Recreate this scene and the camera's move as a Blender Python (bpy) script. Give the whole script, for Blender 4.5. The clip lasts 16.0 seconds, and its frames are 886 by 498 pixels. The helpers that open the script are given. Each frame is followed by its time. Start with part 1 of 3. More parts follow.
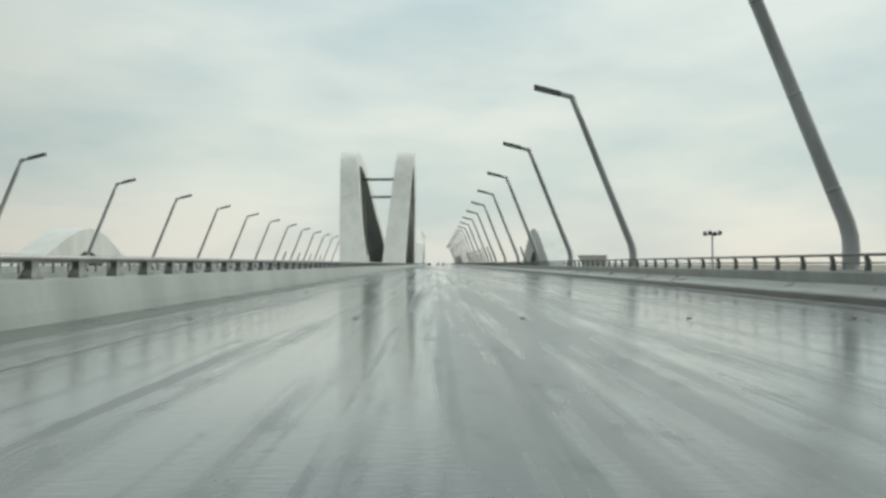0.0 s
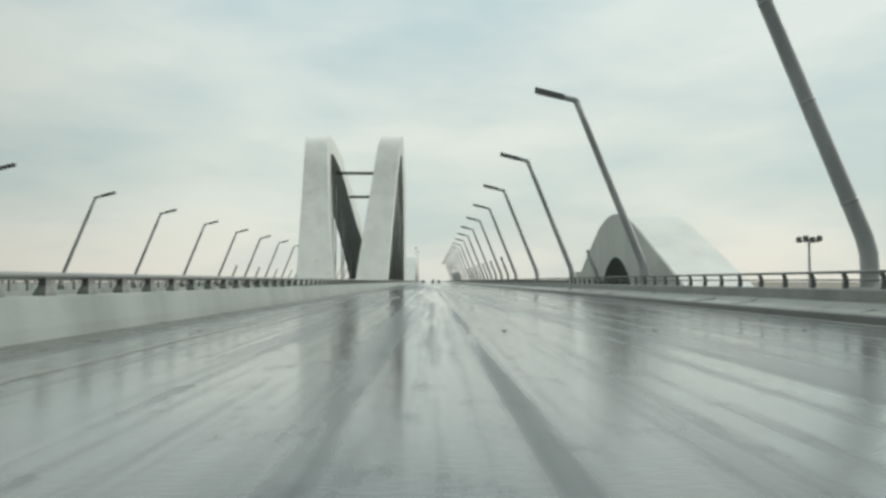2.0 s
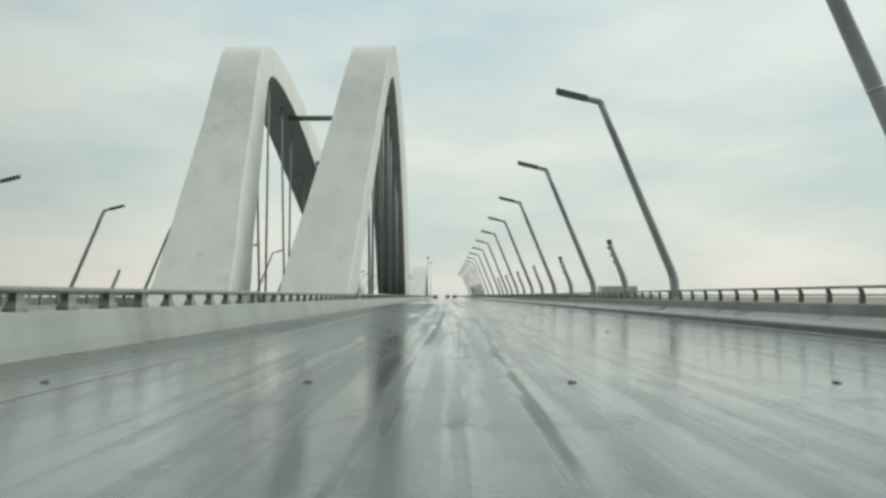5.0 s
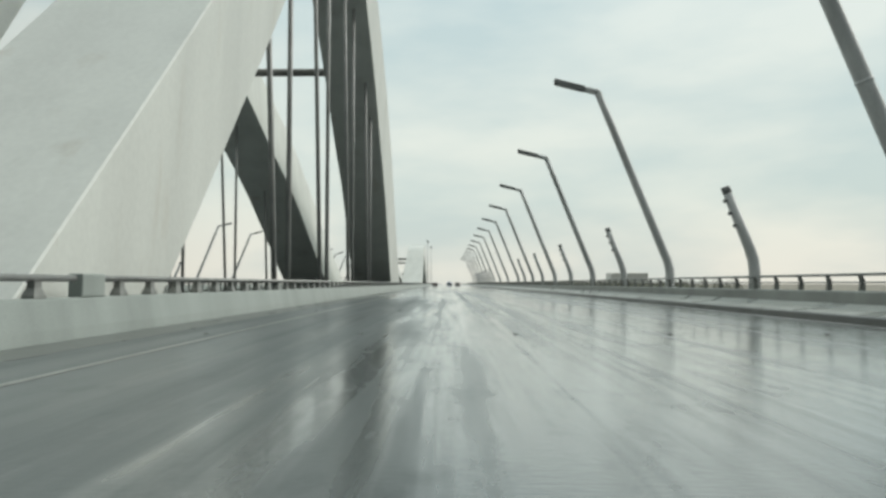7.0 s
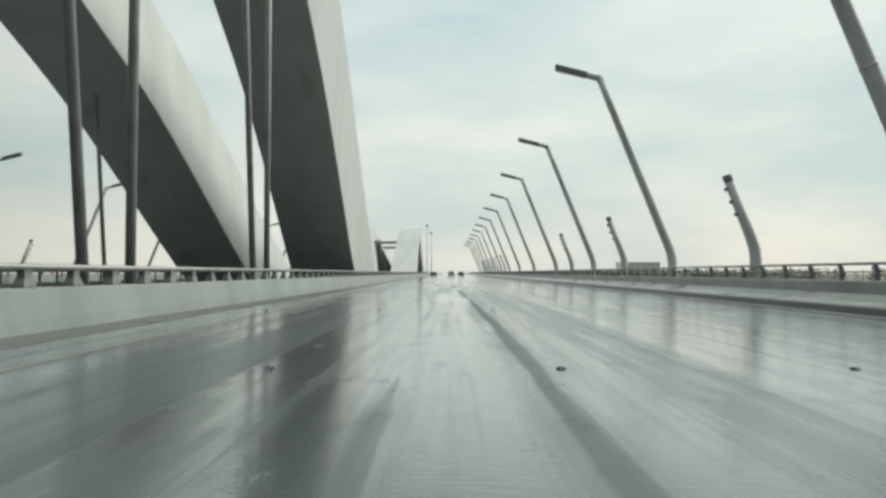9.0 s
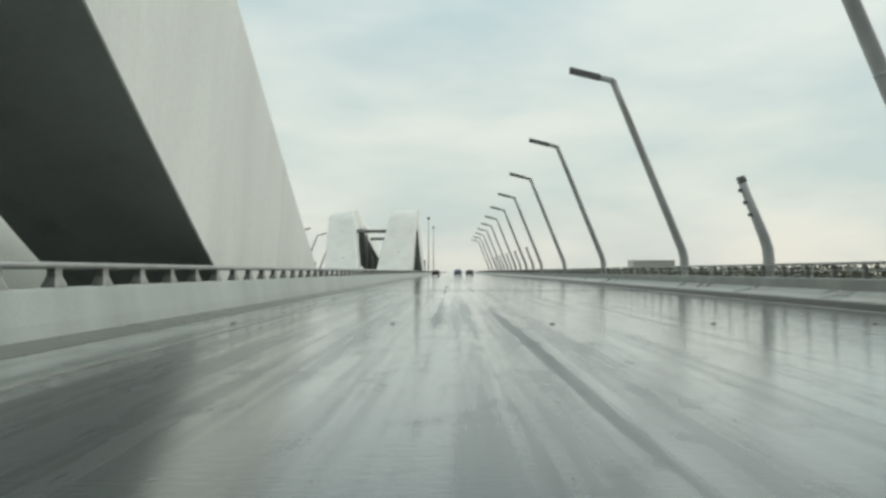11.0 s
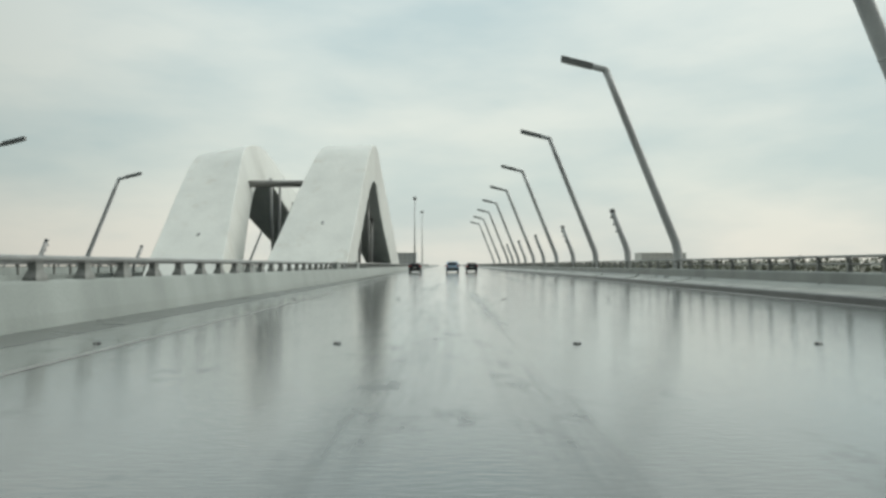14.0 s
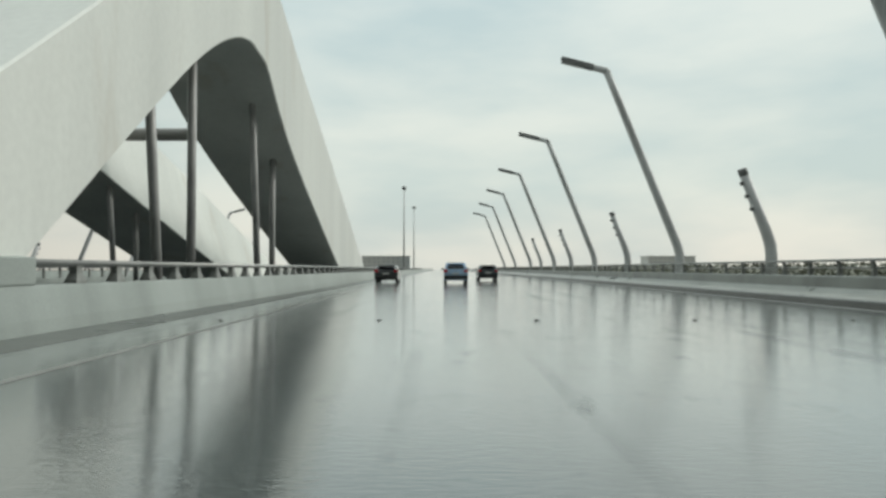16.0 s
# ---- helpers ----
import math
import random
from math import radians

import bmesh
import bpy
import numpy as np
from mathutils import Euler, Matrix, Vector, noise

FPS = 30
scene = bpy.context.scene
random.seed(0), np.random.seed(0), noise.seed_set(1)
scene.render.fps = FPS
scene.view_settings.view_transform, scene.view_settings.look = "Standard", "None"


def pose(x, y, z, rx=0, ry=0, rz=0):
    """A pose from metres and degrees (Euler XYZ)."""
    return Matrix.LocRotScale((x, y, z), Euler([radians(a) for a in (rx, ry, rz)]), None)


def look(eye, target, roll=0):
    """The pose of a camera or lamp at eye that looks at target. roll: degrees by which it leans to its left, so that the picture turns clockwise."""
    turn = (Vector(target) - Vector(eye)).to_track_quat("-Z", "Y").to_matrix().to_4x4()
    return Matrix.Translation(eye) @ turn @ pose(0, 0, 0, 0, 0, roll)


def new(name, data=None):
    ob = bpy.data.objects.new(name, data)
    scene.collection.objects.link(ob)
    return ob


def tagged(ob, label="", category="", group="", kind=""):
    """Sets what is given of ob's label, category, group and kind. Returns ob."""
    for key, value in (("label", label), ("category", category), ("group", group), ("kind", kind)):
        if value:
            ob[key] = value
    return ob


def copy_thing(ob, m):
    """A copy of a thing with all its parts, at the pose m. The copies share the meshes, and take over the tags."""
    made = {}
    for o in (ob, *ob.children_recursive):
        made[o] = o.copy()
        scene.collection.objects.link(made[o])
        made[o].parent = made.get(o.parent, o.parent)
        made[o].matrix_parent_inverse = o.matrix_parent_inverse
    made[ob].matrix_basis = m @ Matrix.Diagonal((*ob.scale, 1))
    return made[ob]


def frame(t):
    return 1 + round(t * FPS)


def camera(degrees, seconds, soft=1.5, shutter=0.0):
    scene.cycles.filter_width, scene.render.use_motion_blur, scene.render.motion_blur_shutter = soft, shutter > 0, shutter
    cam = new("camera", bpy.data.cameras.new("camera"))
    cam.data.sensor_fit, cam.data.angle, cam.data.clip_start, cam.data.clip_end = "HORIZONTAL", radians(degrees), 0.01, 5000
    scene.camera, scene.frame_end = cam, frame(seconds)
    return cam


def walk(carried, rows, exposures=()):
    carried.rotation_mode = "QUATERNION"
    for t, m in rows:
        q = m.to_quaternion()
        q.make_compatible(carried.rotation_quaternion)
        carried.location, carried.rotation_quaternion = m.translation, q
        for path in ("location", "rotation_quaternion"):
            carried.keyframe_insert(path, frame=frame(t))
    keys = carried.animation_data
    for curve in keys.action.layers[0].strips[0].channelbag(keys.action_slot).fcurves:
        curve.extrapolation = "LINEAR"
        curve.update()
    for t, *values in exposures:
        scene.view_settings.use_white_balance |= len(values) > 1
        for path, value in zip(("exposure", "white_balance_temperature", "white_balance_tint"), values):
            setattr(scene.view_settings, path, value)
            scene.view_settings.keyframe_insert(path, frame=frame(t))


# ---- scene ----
cam = camera(65, 16.0, soft=3.0)
PATH = [
    (0.0, -0.20, -3.09, 1.212, 0.502, 0.000),
    (0.5, -0.13, 10.60, 1.453, 0.532, 0.000),
    (1.0, -0.04, 22.98, 1.744, 0.584, 0.000),
    (1.5, 0.20, 35.50, 2.145, 0.635, 0.000),
    (2.0, -0.08, 47.58, 2.632, 0.920, 0.000),
    (2.5, -0.05, 59.54, 3.090, 0.922, 0.000),
    (3.0, 0.10, 72.22, 3.674, 0.818, 0.000),
    (3.5, -0.05, 84.02, 3.894, 0.762, 0.000),
    (4.0, -0.12, 96.17, 3.924, 0.415, 0.000),
    (6.5, 0.05, 153.66, 3.192, -0.635, 0.000),
    (7.0, 0.08, 165.37, 2.827, -0.410, 0.000),
    (7.5, 0.25, 177.39, 2.647, -0.264, 0.000),
    (8.0, 0.51, 188.89, 2.461, -0.631, 0.000),
    (8.5, 0.44, 199.98, 2.107, -0.736, 0.000),
    (9.0, 0.27, 211.91, 1.953, -0.587, 0.000),
    (11.5, -0.78, 268.86, 1.840, -0.849, 0.000),
    (12.0, -0.91, 280.84, 1.843, -0.478, 0.000),
    (12.5, -0.71, 292.42, 1.823, -0.404, 0.000),
    (13.0, -0.58, 304.49, 1.608, -0.274, 0.000),
    (13.5, -0.51, 316.09, 1.522, -0.106, 0.000),
    (14.0, -0.31, 327.59, 1.302, -0.256, 0.000),
    (14.5, -0.44, 339.17, 1.313, -0.198, 0.000),
    (15.0, -0.31, 351.67, 1.382, -0.008, 0.000),
    (15.5, -0.22, 363.42, 1.558, -0.033, 0.000),
    (16.0, -0.52, 374.52, 1.617, 0.146, 0.000),
]
# seconds, x, y, pitch, turn to the right, lean
walk(cam, [(t, Matrix.Translation((x, y, 1.15)) @ pose(0, 0, 0, 0, 0, -turn) @ pose(0, 0, 0, 90 + pitch) @ pose(0, 0, 0, 0, 0, lean)) for t, x, y, pitch, turn, lean in PATH],
     [(0, -0.04), (4, -0.06), (6.5, -0.01), (8, 0.03), (9.2, 0.03), (11.5, -0.04), (14, -0.05), (16, -0.03)])

# ---------------------------------------------------------------- light
SUN_EL, SUN_AZ = 40.0, 69.0
world = bpy.data.worlds.new("overcast")
scene.world = world
world.use_nodes = True
wt = world.node_tree
bg = wt.nodes["Background"]
sky = wt.nodes.new("ShaderNodeTexSky")
sky.sky_type, sky.sun_disc = "NISHITA", False
sky.sun_elevation, sky.sun_rotation = radians(SUN_EL), radians(SUN_AZ)
sky.dust_density, sky.air_density = 4.0, 1.5
geo = wt.nodes.new("ShaderNodeTexCoord")
sepw = wt.nodes.new("ShaderNodeSeparateXYZ")
wt.links.new(geo.outputs["Generated"], sepw.inputs[0])
grad = wt.nodes.new("ShaderNodeValToRGB")
grad.color_ramp.elements[0].position, grad.color_ramp.elements[0].color = 0.0, (8.0, 7.75, 6.95, 1)
grad.color_ramp.elements[1].position, grad.color_ramp.elements[1].color = 0.5, (7.0, 7.9, 7.9, 1)
e = grad.color_ramp.elements.new(0.12)
e.color = (7.5, 7.9, 7.3, 1)
e = grad.color_ramp.elements.new(0.95)
e.color = (18.2, 19.4, 18.8, 1)         # brighter towards the zenith
e = grad.color_ramp.elements.new(0.68)
e.color = (12.5, 13.6, 13.2, 1)
wt.links.new(sepw.outputs[2], grad.inputs["Fac"])
mpw = wt.nodes.new("ShaderNodeMapping")
mpw.inputs["Scale"].default_value = (1.0, 1.0, 3.2)
wt.links.new(geo.outputs["Generated"], mpw.inputs["Vector"])
cl = wt.nodes.new("ShaderNodeTexNoise")
cl.inputs["Scale"].default_value, cl.inputs["Detail"].default_value, cl.inputs["Roughness"].default_value = 2.6, 7, 0.5
wt.links.new(mpw.outputs[0], cl.inputs["Vector"])
clr = wt.nodes.new("ShaderNodeValToRGB")
clr.color_ramp.elements[0].position, clr.color_ramp.elements[0].color = 0.36, (0.81, 0.905, 0.94, 1)
clr.color_ramp.elements[1].position, clr.color_ramp.elements[1].color = 0.62, (1.09, 1.095, 1.07, 1)
wt.links.new(cl.outputs["Fac"], clr.inputs["Fac"])
mulw = wt.nodes.new("ShaderNodeMix")
mulw.data_type, mulw.blend_type = "RGBA", "MULTIPLY"
mulw.inputs[0].default_value = 1.0
wt.links.new(grad.outputs[0], mulw.inputs[6])
wt.links.new(clr.outputs[0], mulw.inputs[7])
# the sky behind the shower is darker than ahead
back = wt.nodes.new("ShaderNodeMapRange")
back.interpolation_type = "SMOOTHSTEP"
for k, v in (("From Min", -0.75), ("From Max", 0.35), ("To Min", 0.22), ("To Max", 1.0)):
    back.inputs[k].default_value = v
wt.links.new(sepw.outputs[1], back.inputs["Value"])
dim = wt.nodes.new("ShaderNodeMix")
dim.data_type, dim.blend_type = "RGBA", "MULTIPLY"
dim.inputs[0].default_value = 1.0
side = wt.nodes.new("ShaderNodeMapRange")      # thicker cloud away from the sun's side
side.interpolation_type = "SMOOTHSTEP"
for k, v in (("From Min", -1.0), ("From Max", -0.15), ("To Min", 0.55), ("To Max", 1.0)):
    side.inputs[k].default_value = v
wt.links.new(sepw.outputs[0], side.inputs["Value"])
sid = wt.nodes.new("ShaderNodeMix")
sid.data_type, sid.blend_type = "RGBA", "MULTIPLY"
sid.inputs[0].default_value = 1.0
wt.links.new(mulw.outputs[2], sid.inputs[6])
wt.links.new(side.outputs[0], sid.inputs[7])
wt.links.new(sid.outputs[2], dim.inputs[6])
wt.links.new(back.outputs[0], dim.inputs[7])
mixw = wt.nodes.new("ShaderNodeMix")
mixw.data_type = "RGBA"
mixw.inputs[0].default_value = 0.96       # cloud cover over the clear sky
wt.links.new(sky.outputs[0], mixw.inputs[6])
wt.links.new(dim.outputs[2], mixw.inputs[7])
wt.links.new(mixw.outputs[2], bg.inputs["Color"])
bg.inputs["Strength"].default_value = 0.098
sun = new("sun", bpy.data.lights.new("sun", "SUN"))
sun.data.energy, sun.data.angle, sun.data.color = 1.75, radians(28), (1.0, 0.975, 0.90)
sun.matrix_basis = look((100 * math.sin(radians(SUN_AZ)), 100 * math.cos(radians(SUN_AZ)), 100 * math.tan(radians(SUN_EL))), (0, 0, 0))
scene.view_settings.exposure = 0.0

# ---------------------------------------------------------------- materials
def mat(name, base, rough=0.6, metal=0.0, vary=0.25, scale=3.0, fine=40.0, bump=0.15, spec=0.5, stain=None, streak=False):
    """A weathered surface: broad stains, fine grain and a fine relief, in metres."""
    m = bpy.data.materials.new(name)
    m.use_nodes = True
    nt = m.node_tree
    b = nt.nodes["Principled BSDF"]
    tc = nt.nodes.new("ShaderNodeTexCoord")
    mp = nt.nodes.new("ShaderNodeMapping")
    nt.links.new(tc.outputs["Object"], mp.inputs["Vector"])
    if streak:
        mp.inputs["Scale"].default_value = (1.0, 1.0, 0.12)
    n1 = nt.nodes.new("ShaderNodeTexNoise")
    n1.inputs["Scale"].default_value, n1.inputs["Detail"].default_value = scale, 6
    n2 = nt.nodes.new("ShaderNodeTexNoise")
    n2.inputs["Scale"].default_value, n2.inputs["Detail"].default_value = fine, 4
    nt.links.new(mp.outputs[0], n1.inputs["Vector"])
    nt.links.new(tc.outputs["Object"], n2.inputs["Vector"])
    info = nt.nodes.new("ShaderNodeObjectInfo")
    r = nt.nodes.new("ShaderNodeValToRGB")
    dark = stain or tuple(c * (1 - vary) for c in base)
    r.color_ramp.elements[0].position, r.color_ramp.elements[0].color = 0.3, (*dark, 1)
    r.color_ramp.elements[1].position, r.color_ramp.elements[1].color = 0.62, (*base, 1)
    nt.links.new(n1.outputs["Fac"], r.inputs["Fac"])
    g = nt.nodes.new("ShaderNodeMix")
    g.data_type, g.blend_type = "RGBA", "MULTIPLY"
    g.inputs[0].default_value = 1.0
    mr = nt.nodes.new("ShaderNodeMapRange")
    mr.inputs["From Min"].default_value, mr.inputs["From Max"].default_value = 0.25, 0.75
    mr.inputs["To Min"].default_value, mr.inputs["To Max"].default_value = 1 - vary * 0.4, 1.0 + vary * 0.25
    nt.links.new(n2.outputs["Fac"], mr.inputs["Value"])
    rnd = nt.nodes.new("ShaderNodeMath")
    rnd.operation = "MULTIPLY_ADD"
    rnd.inputs[1].default_value, rnd.inputs[2].default_value = vary * 0.4, 1 - vary * 0.2
    nt.links.new(info.outputs["Random"], rnd.inputs[0])
    mu = nt.nodes.new("ShaderNodeMath")
    mu.operation = "MULTIPLY"
    nt.links.new(mr.outputs[0], mu.inputs[0])
    nt.links.new(rnd.outputs[0], mu.inputs[1])
    nt.links.new(r.outputs[0], g.inputs[6])
    nt.links.new(mu.outputs[0], g.inputs[7])
    nt.links.new(g.outputs[2], b.inputs["Base Color"])
    rr = nt.nodes.new("ShaderNodeMapRange")
    rr.inputs["To Min"].default_value, rr.inputs["To Max"].default_value = max(rough - 0.12, 0.02), min(rough + 0.12, 1)
    nt.links.new(n1.outputs["Fac"], rr.inputs["Value"])
    nt.links.new(rr.outputs[0], b.inputs["Roughness"])
    b.inputs["Metallic"].default_value = metal
    b.inputs["Specular IOR Level"].default_value = spec
    if bump:
        bp = nt.nodes.new("ShaderNodeBump")
        bp.inputs["Strength"].default_value, bp.inputs["Distance"].default_value = bump, 0.01
        nt.links.new(n2.outputs["Fac"], bp.inputs["Height"])
        nt.links.new(bp.outputs[0], b.inputs["Normal"])
    return m


def wet_road(name):
    """Rain-covered asphalt: dark grain below, a film of water in lengthwise bands, drier wheel tracks, spattered ripples."""
    m = bpy.data.materials.new(name)
    m.use_nodes = True
    nt = m.node_tree
    L = nt.links.new
    b = nt.nodes["Principled BSDF"]
    tc = nt.nodes.new("ShaderNodeTexCoord")

    def noise_at(sx, sy, scale, detail=4, rough=0.5):
        mp = nt.nodes.new("ShaderNodeMapping")
        mp.inputs["Scale"].default_value = (sx, sy, 1)
        L(tc.outputs["Object"], mp.inputs["Vector"])
        n = nt.nodes.new("ShaderNodeTexNoise")
        n.inputs["Scale"].default_value, n.inputs["Detail"].default_value, n.inputs["Roughness"].default_value = scale, detail, rough
        L(mp.outputs[0], n.inputs["Vector"])
        return n.outputs["Fac"]

    def rng(v, a, c, lo, hi):
        r = nt.nodes.new("ShaderNodeMapRange")
        r.interpolation_type = "SMOOTHSTEP"
        for i, k in enumerate(("From Min", "From Max", "To Min", "To Max")):
            r.inputs[k].default_value = (a, c, lo, hi)[i]
        L(v, r.inputs["Value"])
        return r.outputs[0]

    def op(kind, a, c):
        n = nt.nodes.new("ShaderNodeMath")
        n.operation = kind
        for i, v in enumerate((a, c)):
            if isinstance(v, float):
                n.inputs[i].default_value = v
            else:
                L(v, n.inputs[i])
        return n.outputs[0]

    sep = nt.nodes.new("ShaderNodeSeparateXYZ")
    L(tc.outputs["Object"], sep.inputs[0])
    # wheel tracks: two to a lane of 3.5 m, wandering a little along the road
    wander = rng(noise_at(0.01, 0.006, 1.0, 1), 0.3, 0.7, -0.16, 0.16)
    lane = op("FRACT", op("DIVIDE", op("ADD", op("ADD", sep.outputs[0], op("ADD", wander, op("ADD", rng(sep.outputs[1], 105.0, 160.0, 0.0, -0.7), rng(sep.outputs[1], 225.0, 280.0, 0.0, 0.7)))), 1.9 + 35.0), 3.5), 0.0)
    two = op("ABSOLUTE", op("SUBTRACT", lane, 0.5), 0.0)
    streaks = rng(noise_at(2.2, 0.014, 1.0, 5, 0.6), 0.40, 0.64, 0.0, 1.0)
    patches = rng(noise_at(0.3, 0.016, 1.0, 5, 0.6), 0.36, 0.66, 0.0, 1.0)
    mottle = rng(noise_at(1.2, 0.07, 1.0, 4, 0.65), 0.34, 0.68, 0.0, 1.0)
    edge = op("MULTIPLY", op("SUBTRACT", mottle, 0.5), 0.05)
    track = rng(op("ADD", op("ABSOLUTE", op("SUBTRACT", two, 0.225), 0.0), edge), 0.0, 0.034, 1.0, 0.0)
    oil = rng(op("ADD", two, edge), 0.0, 0.03, 0.5, 0.0)
    track = op("MAXIMUM", track, oil)
    fade = op("MULTIPLY", rng(noise_at(0.3, 0.012, 1.0, 3), 0.34, 0.62, 0.15, 1.0), rng(sep.outputs[1], 285.0, 345.0, 0.9, 0.25))
    mine = rng(op("ABSOLUTE", op("ADD", sep.outputs[0], 0.15), 0.0), 1.6, 2.3, 1.0, 0.5)
    track = op("MULTIPLY", op("MULTIPLY", track, fade), mine)
    grain = noise_at(1, 1, 90.0, 3)
    wet = op("ADD", op("ADD", op("MULTIPLY", streaks, 0.24), op("MULTIPLY", patches, 0.46)), op("ADD", op("MULTIPLY", mottle, 0.3), rng(sep.outputs[1], 245.0, 330.0, 0.0, 0.32)))
    # coarser, thinner film beside the median, standing in for the tall arch's dark reflection
    arch_dim = op("MULTIPLY", op("MULTIPLY", rng(sep.outputs[1], 128.0, 150.0, 0.0, 1.0), rng(sep.outputs[1], 205.0, 235.0, 1.0, 0.0)), rng(op("ADD", sep.outputs[0], op("MULTIPLY", mottle, 1.6)), -2.6, 1.2, 0.62, 0.0))
    film = op("MULTIPLY", op("MULTIPLY", rng(wet, 0.1, 0.85, 0.52, 1.0), op("SUBTRACT", 1.0, arch_dim)), op("SUBTRACT", 1.0, op("ADD", op("MULTIPLY", track, 0.66), rng(noise_at(1.7, 0.9, 1.0, 5, 0.68), 0.5, 0.74, 0.0, 0.34))))
    ramp = nt.nodes.new("ShaderNodeValToRGB")
    ramp.color_ramp.elements[0].color = (0.055, 0.064, 0.064, 1)
    ramp.color_ramp.elements[1].color = (0.130, 0.148, 0.146, 1)
    L(op("ADD", op("MULTIPLY", grain, 0.5), op("MULTIPLY", patches, 0.4)), ramp.inputs["Fac"])
    L(ramp.outputs[0], b.inputs["Base Color"])
    L(rng(film, 0.0, 1.0, 0.5, 0.14), b.inputs["Roughness"])
    L(rng(film, 0.0, 0.7, 0.12, 0.5), b.inputs["Specular IOR Level"])
    L(rng(film, 0.1, 0.9, 0.05, 1.0), b.inputs["Coat Weight"])
    L(rng(film, 0.2, 1.0, 0.22, 0.09), b.inputs["Coat Roughness"])
    b.inputs["Coat IOR"].default_value = 1.33
    drops = noise_at(6.0, 21.0, 1.0, 3, 0.6)      # wind ripples with their crests across the road
    bp = nt.nodes.new("ShaderNodeBump")
    bp.inputs["Strength"].default_value, bp.inputs["Distance"].default_value = 1.0, 0.003
    L(drops, bp.inputs["Height"])
    wave = nt.nodes.new("ShaderNodeBump")     # slow swells of the water film
    wave.inputs["Strength"].default_value, wave.inputs["Distance"].default_value = 0.5, 0.012
    L(noise_at(0.9, 0.35, 1.0, 2), wave.inputs["Height"])
    L(bp.outputs[0], wave.inputs["Normal"])
    L(wave.outputs[0], b.inputs["Normal"])
    L(wave.outputs[0], b.inputs["Coat Normal"])
    return m


M_ROAD = wet_road("wet_asphalt")
M_ARCH = mat("pale_steel_paint", (0.665, 0.68, 0.64), 0.5, vary=0.14, scale=0.35, fine=5.0, bump=0.05, streak=True)


def rust_runs(m, colour, amount):
    """Sparse brownish runs down a painted surface, a metre or two wide and several long."""
    nt = m.node_tree
    b = nt.nodes["Principled BSDF"]
    was = b.inputs["Base Color"].links[0].from_socket
    tc = nt.nodes.new("ShaderNodeTexCoord")
    mp = nt.nodes.new("ShaderNodeMapping")
    mp.inputs["Scale"].default_value, mp.inputs["Location"].default_value = (0.55, 0.55, 0.09), (3.1, 7.7, 0.4)
    n = nt.nodes.new("ShaderNodeTexNoise")
    n.inputs["Scale"].default_value, n.inputs["Detail"].default_value, n.inputs["Roughness"].default_value = 1.0, 5, 0.6
    r = nt.nodes.new("ShaderNodeMapRange")
    r.interpolation_type = "SMOOTHSTEP"
    for k, v in (("From Min", 0.56), ("From Max", 0.74), ("To Min", 0.0), ("To Max", amount)):
        r.inputs[k].default_value = v
    mix = nt.nodes.new("ShaderNodeMix")
    mix.data_type = "RGBA"
    mix.inputs[7].default_value = (*colour, 1)
    nt.links.new(tc.outputs["Object"], mp.inputs["Vector"])
    nt.links.new(mp.outputs[0], n.inputs["Vector"])
    nt.links.new(n.outputs["Fac"], r.inputs["Value"])
    nt.links.new(r.outputs[0], mix.inputs[0])
    nt.links.new(was, mix.inputs[6])
    nt.links.new(mix.outputs[2], b.inputs["Base Color"])


rust_runs(M_ARCH, (0.42, 0.37, 0.30), 0.38)
M_STRUT = mat("grey_steel_paint", (0.27, 0.265, 0.25), 0.5, vary=0.2, scale=0.8, fine=20.0)
M_CABLE = mat("grey_sheathed_cable", (0.40, 0.398, 0.385), 0.45, vary=0.25, scale=1.0, fine=30.0)
M_LAMP = mat("weathered_galvanised_steel", (0.66, 0.67, 0.66), 0.5, metal=0.0, vary=0.3, scale=1.2, fine=25.0, streak=True)
M_HEAD = mat("dark_lamp_housing", (0.26, 0.265, 0.26), 0.5, vary=0.2)
M_LENS = mat("frosted_lamp_lens", (0.5, 0.5, 0.48), 0.25, vary=0.1)
M_CONC = mat("pale_wet_concrete", (0.33, 0.362, 0.342), 0.42, vary=0.35, scale=0.5, fine=30.0, bump=0.25, stain=(0.22, 0.245, 0.228), streak=True)
M_DARKCONC = mat("soaked_grey_concrete", (0.31, 0.325, 0.305), 0.45, vary=0.35, scale=0.6, fine=30.0, bump=0.25, streak=True)
M_KERB = mat("blackened_kerb_concrete", (0.145, 0.148, 0.14), 0.4, vary=0.35, scale=0.6, fine=30.0, bump=0.25)
M_PAVE = mat("wet_paving", (0.40, 0.41, 0.38), 0.3, vary=0.3, scale=0.5, fine=40.0, bump=0.2)
M_RAIL = mat("dull_grey_rail", (0.29, 0.295, 0.285), 0.4, metal=0.4, vary=0.25, scale=1.5, fine=30.0)
M_POST = mat("cast_rail_post", (0.25, 0.255, 0.24), 0.5, metal=0.2, vary=0.3, scale=4.0, fine=30.0)
M_LAND = mat("far_sandy_land", (0.22, 0.20, 0.16), 0.9, vary=0.4, scale=0.01, fine=0.3, bump=0)
M_DRAIN = mat("iron_stud", (0.075, 0.075, 0.075), 0.5, metal=0.5, vary=0.2, scale=8.0)
M_LINE = mat("worn_road_paint", (0.22, 0.225, 0.21), 0.35, vary=0.5, scale=3.0, fine=40.0)
M_GUTTER = mat("soaked_gutter_asphalt", (0.105, 0.112, 0.104), 0.3, vary=0.35, scale=0.8, fine=40.0, bump=0.2)
